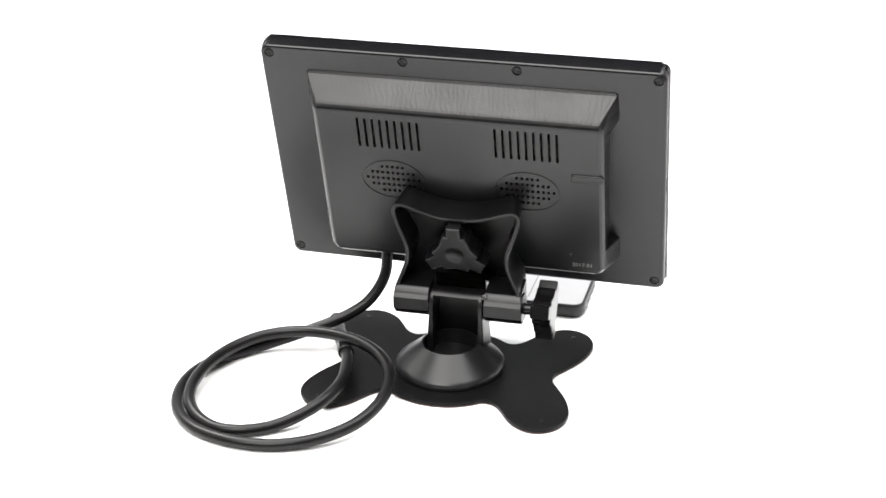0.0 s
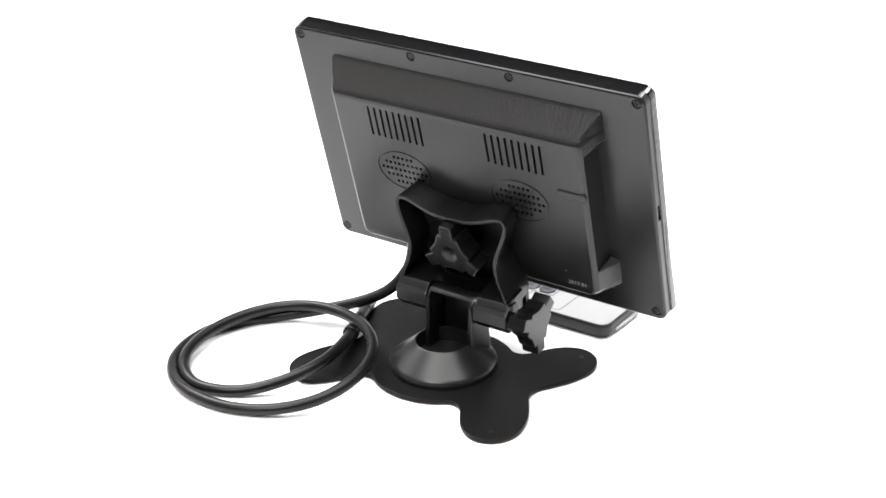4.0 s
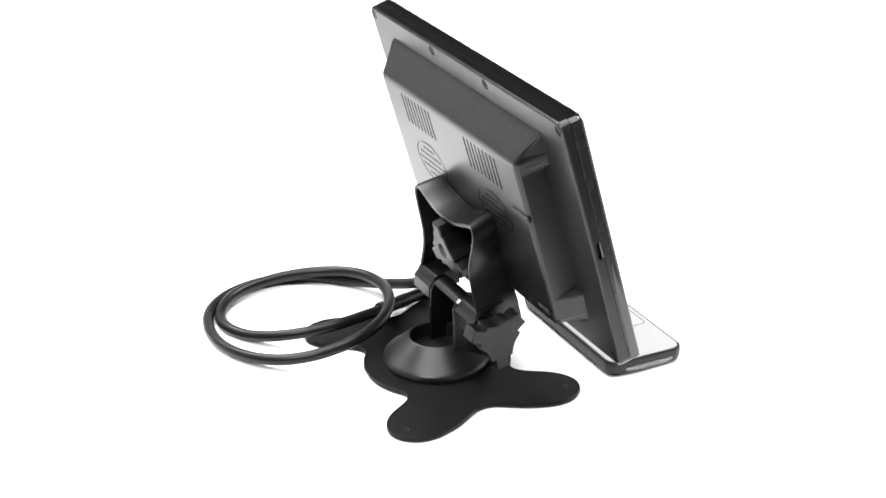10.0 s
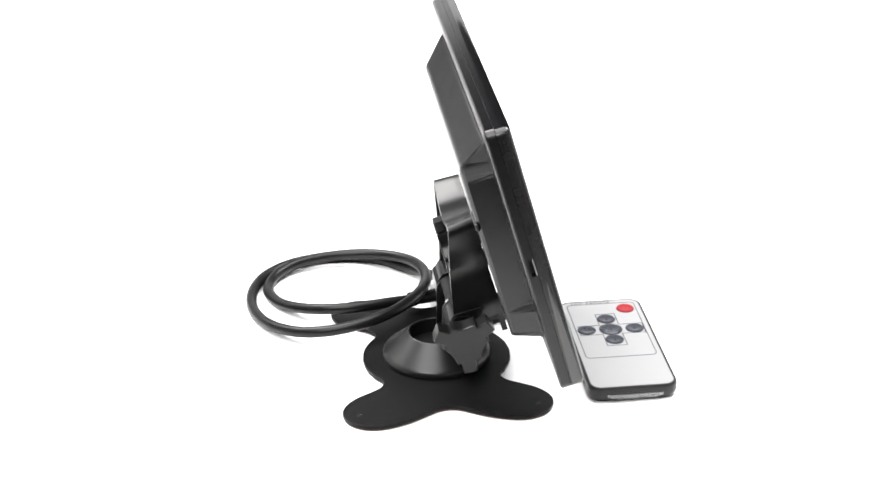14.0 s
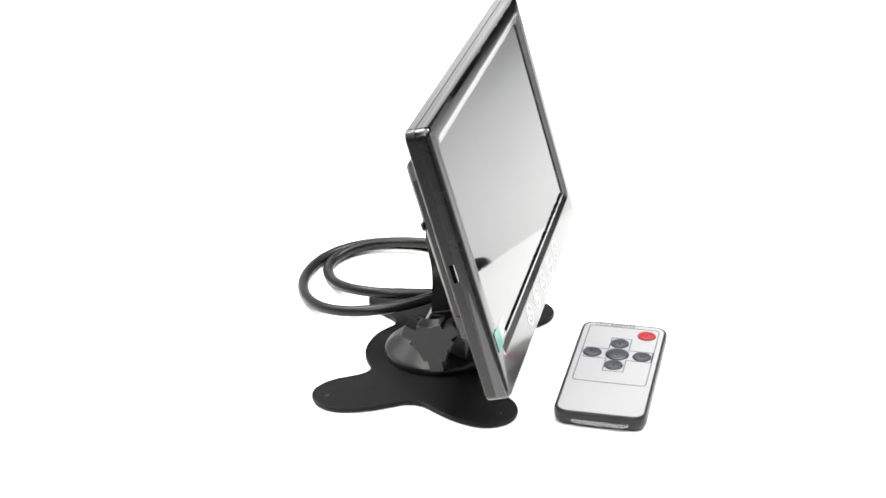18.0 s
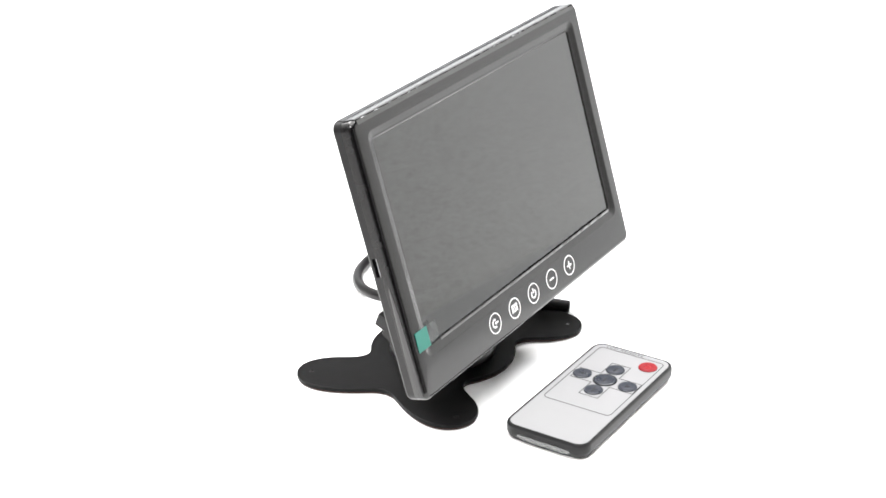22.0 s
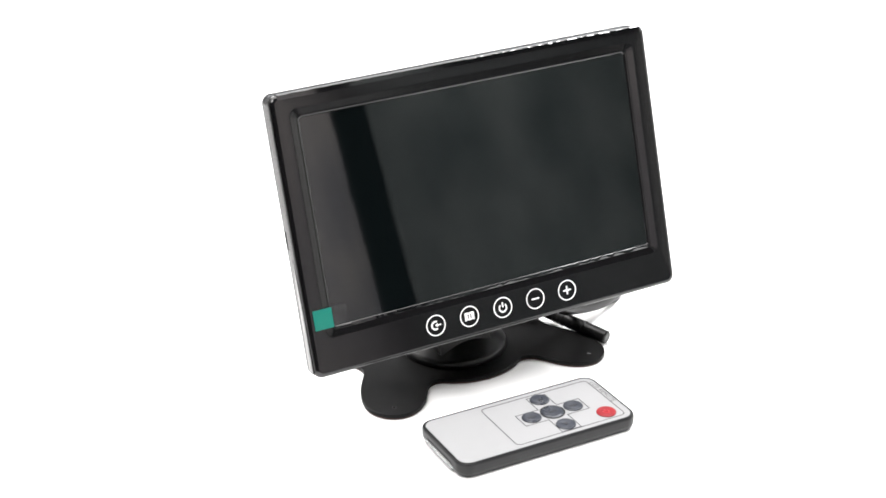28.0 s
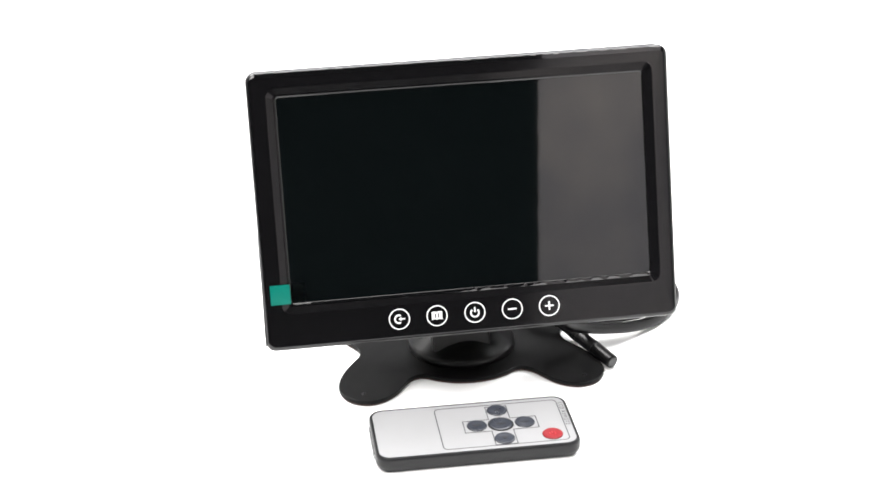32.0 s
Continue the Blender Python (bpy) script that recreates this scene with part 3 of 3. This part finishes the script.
part("hinge_barrel", barrel(-29.3, -12.6, 7.3), M_STAND, bracket_ob, "", AXLE)
part("hinge_barrel", barrel(12.6, 30.2, 7.3), M_STAND, bracket_ob, "", AXLE)
for x0, x1 in ((-28.9, -12.8), (12.8, 29.4)):
    web = prism([(2.2, 34.2), (4.4, 38.2), (6.0, 39.0), (17.5, 41.5), (17.5, 33.0), (8.0, 31.0)][::-1], x0, x1, 0.4)
    part("hinge_web", web, M_STAND, bracket_ob, "", Matrix(((0, 0, 1, HEAD_X + 0.2), (1, 0, 0, 0), (0, 1, 0, 0), (0, 0, 0, 1))))
knob = part("hinge_knob", prism([(x * 0.95, y * 0.95) for x, y in knob_outline()], 35.4, 44.0, 0.7), M_STAND, monitor, "black three-winged tilt knob", AXLE @ Matrix.Rotation(radians(-82), 4, "Z"))
part("hinge_bolt", lathe([(2.6, 29), (2.6, 37)], 18), M_STAND, knob, "", AXLE)
part("hinge_nut", lathe([(1.3, 12.2), (1.3, 14.2)], 8), M_STEEL, bracket_ob, "bright steel hinge pin", Matrix.Translation((HEAD_X + 0.2, 4.2, 37.0)) @ Matrix.Rotation(radians(90), 4, "Y"))


def hollow():
    """The post's inside, open at its back."""
    bm = prism([(-1.0, 6.0), (14.8, 6.0), (14.8, 31.0), (12.0, 34.6), (8.2, 35.9), (-1.0, 35.9)], -10.6, 10.6)
    bmesh.ops.transform(bm, matrix=Matrix(((0, 0, 1, 0), (1, 0, 0, 0), (0, 1, 0, 0), (0, 0, 0, 1))), verts=bm.verts)
    return bm


def post():
    """Hollow upright, round at its top round the hinge and open at the back."""
    side = [(1.2, 8.0), (1.6, 31.3)] + [(8.2 + 6.7 * math.cos(radians(a)), 31.3 + 6.7 * math.sin(radians(a))) for a in range(174, -1, -6)] + [(16.5, 8.0)]
    bm = prism([(y, z) for y, z in side][::-1], -12.3, 12.3, 0.7)
    bmesh.ops.transform(bm, matrix=Matrix(((0, 0, 1, 0), (1, 0, 0, 0), (0, 1, 0, 0), (0, 0, 0, 1))), verts=bm.verts)
    for v in bm.verts:
        v.co.x *= 1.0 + 0.09 * max(0.0, (27.0 - v.co.z) / 19.0)
    bm = carve(bm, hollow())
    return part("post", bm, M_STAND, monitor, "hollow black plastic upright of the stand", Matrix.Translation((HEAD_X + 0.1, 0, 0)), 0)


post()
part("foot_cone", lathe([(24.6, 2.4), (24.8, 3.2), (24.8, 5.0), (24.2, 6.0), (23.2, 6.7), (13.2, 14.8), (12.8, 15.0), (12.4, 14.8), (12.1, 8.0)], 72), M_CONE, monitor, "black conical foot of the stand")


def base_outline():
    lobe = [(47.6, 0.0), (48.6, 4.5), (52.0, 10.0), (56.4, 17.5), (59.3, 25.0), (60.4, 31.5), (59.4, 37.5), (56.0, 42.8), (51.0, 45.8), (45.5, 46.2), (39.8, 43.8), (35.0, 39.4), (31.4, 34.0), (28.4, 29.6), (25.0, 27.0), (21.0, 26.8), (15.5, 30.2), (8.0, 33.2), (0.0, 34.2)]
    q = [(p.x, p.y) for p in spline([(x, y, 0) for x, y in lobe], 4)]
    top = q + [(-x, y) for x, y in q[::-1][1:]]
    return top + [(x, -y) for x, y in top[::-1][1:-1]]


def base_plate():
    bm = prism(base_outline(), 0.9, 2.6, 0.3)
    cut = bmesh.new()
    for x in (-50.2, 50.2):
        for y in (-39.0, 39.0):
            c = lathe([(0.85, -1), (0.85, 4)], 14)
            bmesh.ops.translate(c, vec=(x, y, 0), verts=c.verts)
            add(cut, c)
    return part("base_plate", carve(bm, cut), M_BASE, monitor, "flat black four-lobed base plate", None, 0)


base = base_plate()
part("adhesive_pad", prism(inset(base_outline(), 0.5), 0.0, 0.95), M_PAD, base, "thin brown adhesive pad")
for x in (-50.2, 50.2):
    for y in (-39.0, 39.0):
        part("hole_rim", stroke(arc(x, y, 0.86, 0, 360, 16)[:-1], 0.16, 1.6, 2.62, True), M_STEEL, base)

# ---------------------------------------------------------------- cable
CABLE = [
    (-37.6, 31.6, 43.6), (-38.6, 28.2, 30.6), (-44.6, 22.2, 20.2), (-54.4, 15.9, 14.0), (-67.4, 9.8, 9.2), (-81.8, 2.5, 5.2), (-95.6, -6.9, 2.8), (-106.4, -18.9, 2.8), (-112.3, -33.7, 2.8),
    (-112.1, -50.1, 2.8), (-105.9, -65.9, 2.8), (-93.3, -78.1, 2.8), (-75.9, -84.1, 2.8), (-57.0, -83.7, 2.8), (-39.3, -76.7, 3.8), (-25.9, -64.3, 5.7), (-19.1, -48.4, 8.4), (-19.7, -31.6, 11.0),
    (-27.7, -16.6, 12.5), (-41.5, -5.2, 12.6), (-58.2, 1.3, 11.6), (-74.9, 1.7, 10.6), (-89.3, -3.8, 9.3), (-99.7, -14.7, 7.9), (-105.6, -29.5, 6.8), (-106.7, -45.4, 5.8), (-103.1, -59.6, 5.0),
    (-95.5, -69.8, 3.9), (-85.2, -75.4, 2.8), (-73.7, -75.6, 2.8), (-61.8, -70.3, 3.1), (-51.0, -61.3, 5.3), (-43.3, -49.5, 7.7), (-40.5, -34.8, 9.0), (-43.8, -16.6, 8.8), (-47.5, -7.0, 7.6),
]
cable = part("cable", tube(spline(CABLE, 8), 2.7, 18), M_CABLE, monitor, "thick black cable coiled in two loops")
PLUG = (Vector((-47.3, -7.6, 7.8)), Vector((-65.3, 32.6, 3.3)))


def along(start, stop):
    """Points on the plug's axis, by millimetres from its cable end."""
    way = (PLUG[1] - PLUG[0]).normalized()
    return [PLUG[0] + way * d for d in (start, start + 0.4, stop - 0.4, stop)]


part("plug_sleeve", tube(along(-0.5, 3.0), [3.2, 3.7, 3.7, 3.2], 24), M_CABLE, cable)
part("plug", tube(along(2.5, 43.2), [2.8, 3.2, 3.2, 2.8], 24), M_CABLE, cable, "black moulded cable plug")
for d in (14.0, 16.2, 18.4, 30.0):
    part("plug_ridge", tube(along(d, d + 1.3), [3.2, 3.4, 3.4, 3.2], 24), M_CABLE, cable)
part("plug_face", tube(along(42.4, 43.5), 2.3, 16), M_FAINT_DARK, cable, "grey pin face of the plug")

# ---------------------------------------------------------------- remote control
remote = new("remote_control")
tagged(remote, "slim grey remote control with dark keys and one red key", "remote control")
RX = -11.75
RIM = rrect(-54.6 - RX, 31.1 - RX, -20.1, 20.1, 6.0, 8)
body = part("body", loft(bmesh.new(), [[(x, y, z) for x, y in inset(RIM, d)] for d, z in ((2.2, 0.0), (1.5, 0.25), (0.6, 1.6), (0.1, 2.8), (0.0, 3.4), (0.0, 6.1), (0.2, 6.9), (0.6, 7.25), (1.1, 7.3), (1.45, 7.2), (1.7, 7.2))]), M_REMOTE, remote, "dark grey plastic case")
part("face_sheet", prism(rrect(-53.1 - RX, 29.6 - RX, -18.6, 18.6, 4.8, 8), 7.1, 7.26), M_FACE, remote, "silver-grey printed face sheet")
AT = Matrix.Translation((-RX, 0, 0))
part("printed_border", stroke(rrect(-26.4, 26.6, -16.4, 16.2, 2.2, 5), 0.38, 7.3, 7.34, True), M_INK, remote, "", AT)
cross = [(-4.5, 14.6), (-4.5, 4.3), (-15.7, 4.3), (-15.7, -4.9), (-4.6, -4.9), (-4.6, -16.0), (4.6, -16.0), (4.6, -4.9), (15.6, -4.9), (15.6, 4.3), (4.6, 4.3), (4.6, 14.6)]
part("printed_cross", stroke(cross, 0.38, 7.3, 7.34, True), M_INK, remote, "", AT)
part("printed_words", writing("LCD REMOTE", 2.6, 0.015, 1.25), M_INK, remote, "", AT @ Matrix.Translation((28.0, 4.4, 7.335)) @ Matrix.Rotation(radians(-90), 4, "Z"))


def key(x, y, r, mat, label, mark=None):
    ob = part("key", lathe([(r, 7.2), (r, 7.55), (r * 0.95, 7.8), (r * 0.84, 7.92), (r * 0.7, 7.86), (r * 0.4, 7.66), (r * 0.1, 7.6)], 32), mat, remote, label, AT @ Matrix.Translation((x, y, 0)))
    at = AT @ Matrix.Translation((x, y, 7.6))
    if mark == "up":
        part("key_mark", prism([(-1.3, -0.9), (1.3, -0.9), (0, 1.3)], 0, 0.14), M_INK, ob, "", at)
    elif mark == "down":
        part("key_mark", prism([(-1.3, 0.9), (0, -1.3), (1.3, 0.9)], 0, 0.14), M_INK, ob, "", at)
    elif mark == "word":
        part("key_mark", box(-1.9, 1.9, -0.5, 0.5, 0, 0.12), M_INK, ob, "", at)
    elif mark == "power":
        bm = stroke(arc(0, 0, 1.25, 130, 410, 18), 0.4, 0, 0.12)
        part("key_mark", add(bm, stroke([(0, 0.2), (0, 1.6)], 0.4, 0, 0.13)), tree("dark_red_print", (0.3, 0.01, 0.015), 0.5)[0], ob, "", at)


key(0, -0.2, 4.9, M_KEY, "slate-grey centre key", "word")
part("key_ring", stroke(arc(0, -0.2, 5.2, 0, 360, 32)[:-1], 0.5, 7.3, 7.5, True), M_REMOTE, remote, "", AT)
key(10.3, 0, 4.3, M_KEY, "", "word")
key(-10.2, 0, 4.3, M_KEY, "", "word")
key(0.2, 11.2, 4.3, M_KEY, "", "up")
key(-0.2, -11.5, 4.3, M_KEY, "", "down")
key(20.1, -11.2, 4.3, M_RED, "red power key", "power")
part("battery_tray", prism(rrect(-10.5, 10.5, 1.6, 4.8, 0.6, 3), -0.4, 0.5, 0.2), M_REMOTE, remote, "", AT @ Matrix.Translation((-54.3, 0, 0)) @ Matrix(((0, 0, -1, 0), (1, 0, 0, 0), (0, 1, 0, 0), (0, 0, 0, 1))))


def pull_tab():
    """A bent strip of clear film that sticks out of the battery slot."""
    bm = bmesh.new()
    loops = []
    for i in range(13):
        y, sway = -13.0 + 25.0 * i / 12, 0.25 * math.sin(i * 1.1)
        lift = 1.0 if i in (0, 12) else 0.2 if i in (1, 11) else 0.0
        loops.append([(-53.5, y, 4.3), (-55.0, y, 4.1), (-55.2 - sway * 0.3, y, 3.5), (-55.1 - sway * 0.6, y, 2.0 + lift), (-55.0 - sway * 0.6, y, 2.0 + lift), (-55.05 - sway * 0.3, y, 3.4), (-54.9, y, 3.95), (-53.5, y, 4.15)])
    return part("pull_tab", loft(bm, loops), M_FILM, remote, "clear plastic battery pull tab", AT)


pull_tab()


# ---------------------------------------------------------------- turning
def turned(t):
    """The turn of the whole set about the table's centre, in degrees."""
    return -4.9260 * t - 0.0009025 * t * t + 0.00004364 * t**3


MONITOR_AT = pose(-0.00472, -0.01011, 0, 0, 0, -14.110)
REMOTE_AT = MONITOR_AT @ pose(-0.0037, 0.0826, 0, 0, 0, 179.4) @ Matrix.Translation((RX * MM, 0, 0))


def motions():
    steps = [32.0 * i / 32 for i in range(33)]
    walk(monitor, [(t, pose(0, 0, 0, 0, 0, turned(t)) @ MONITOR_AT) for t in steps])
    walk(turntable, [(t, pose(0, 0, 0, 0, 0, turned(t))) for t in steps])
    walk(remote, [(t, pose(0, 0, 0, 0, 0, turned(t)) @ REMOTE_AT) for t in steps])


motions()
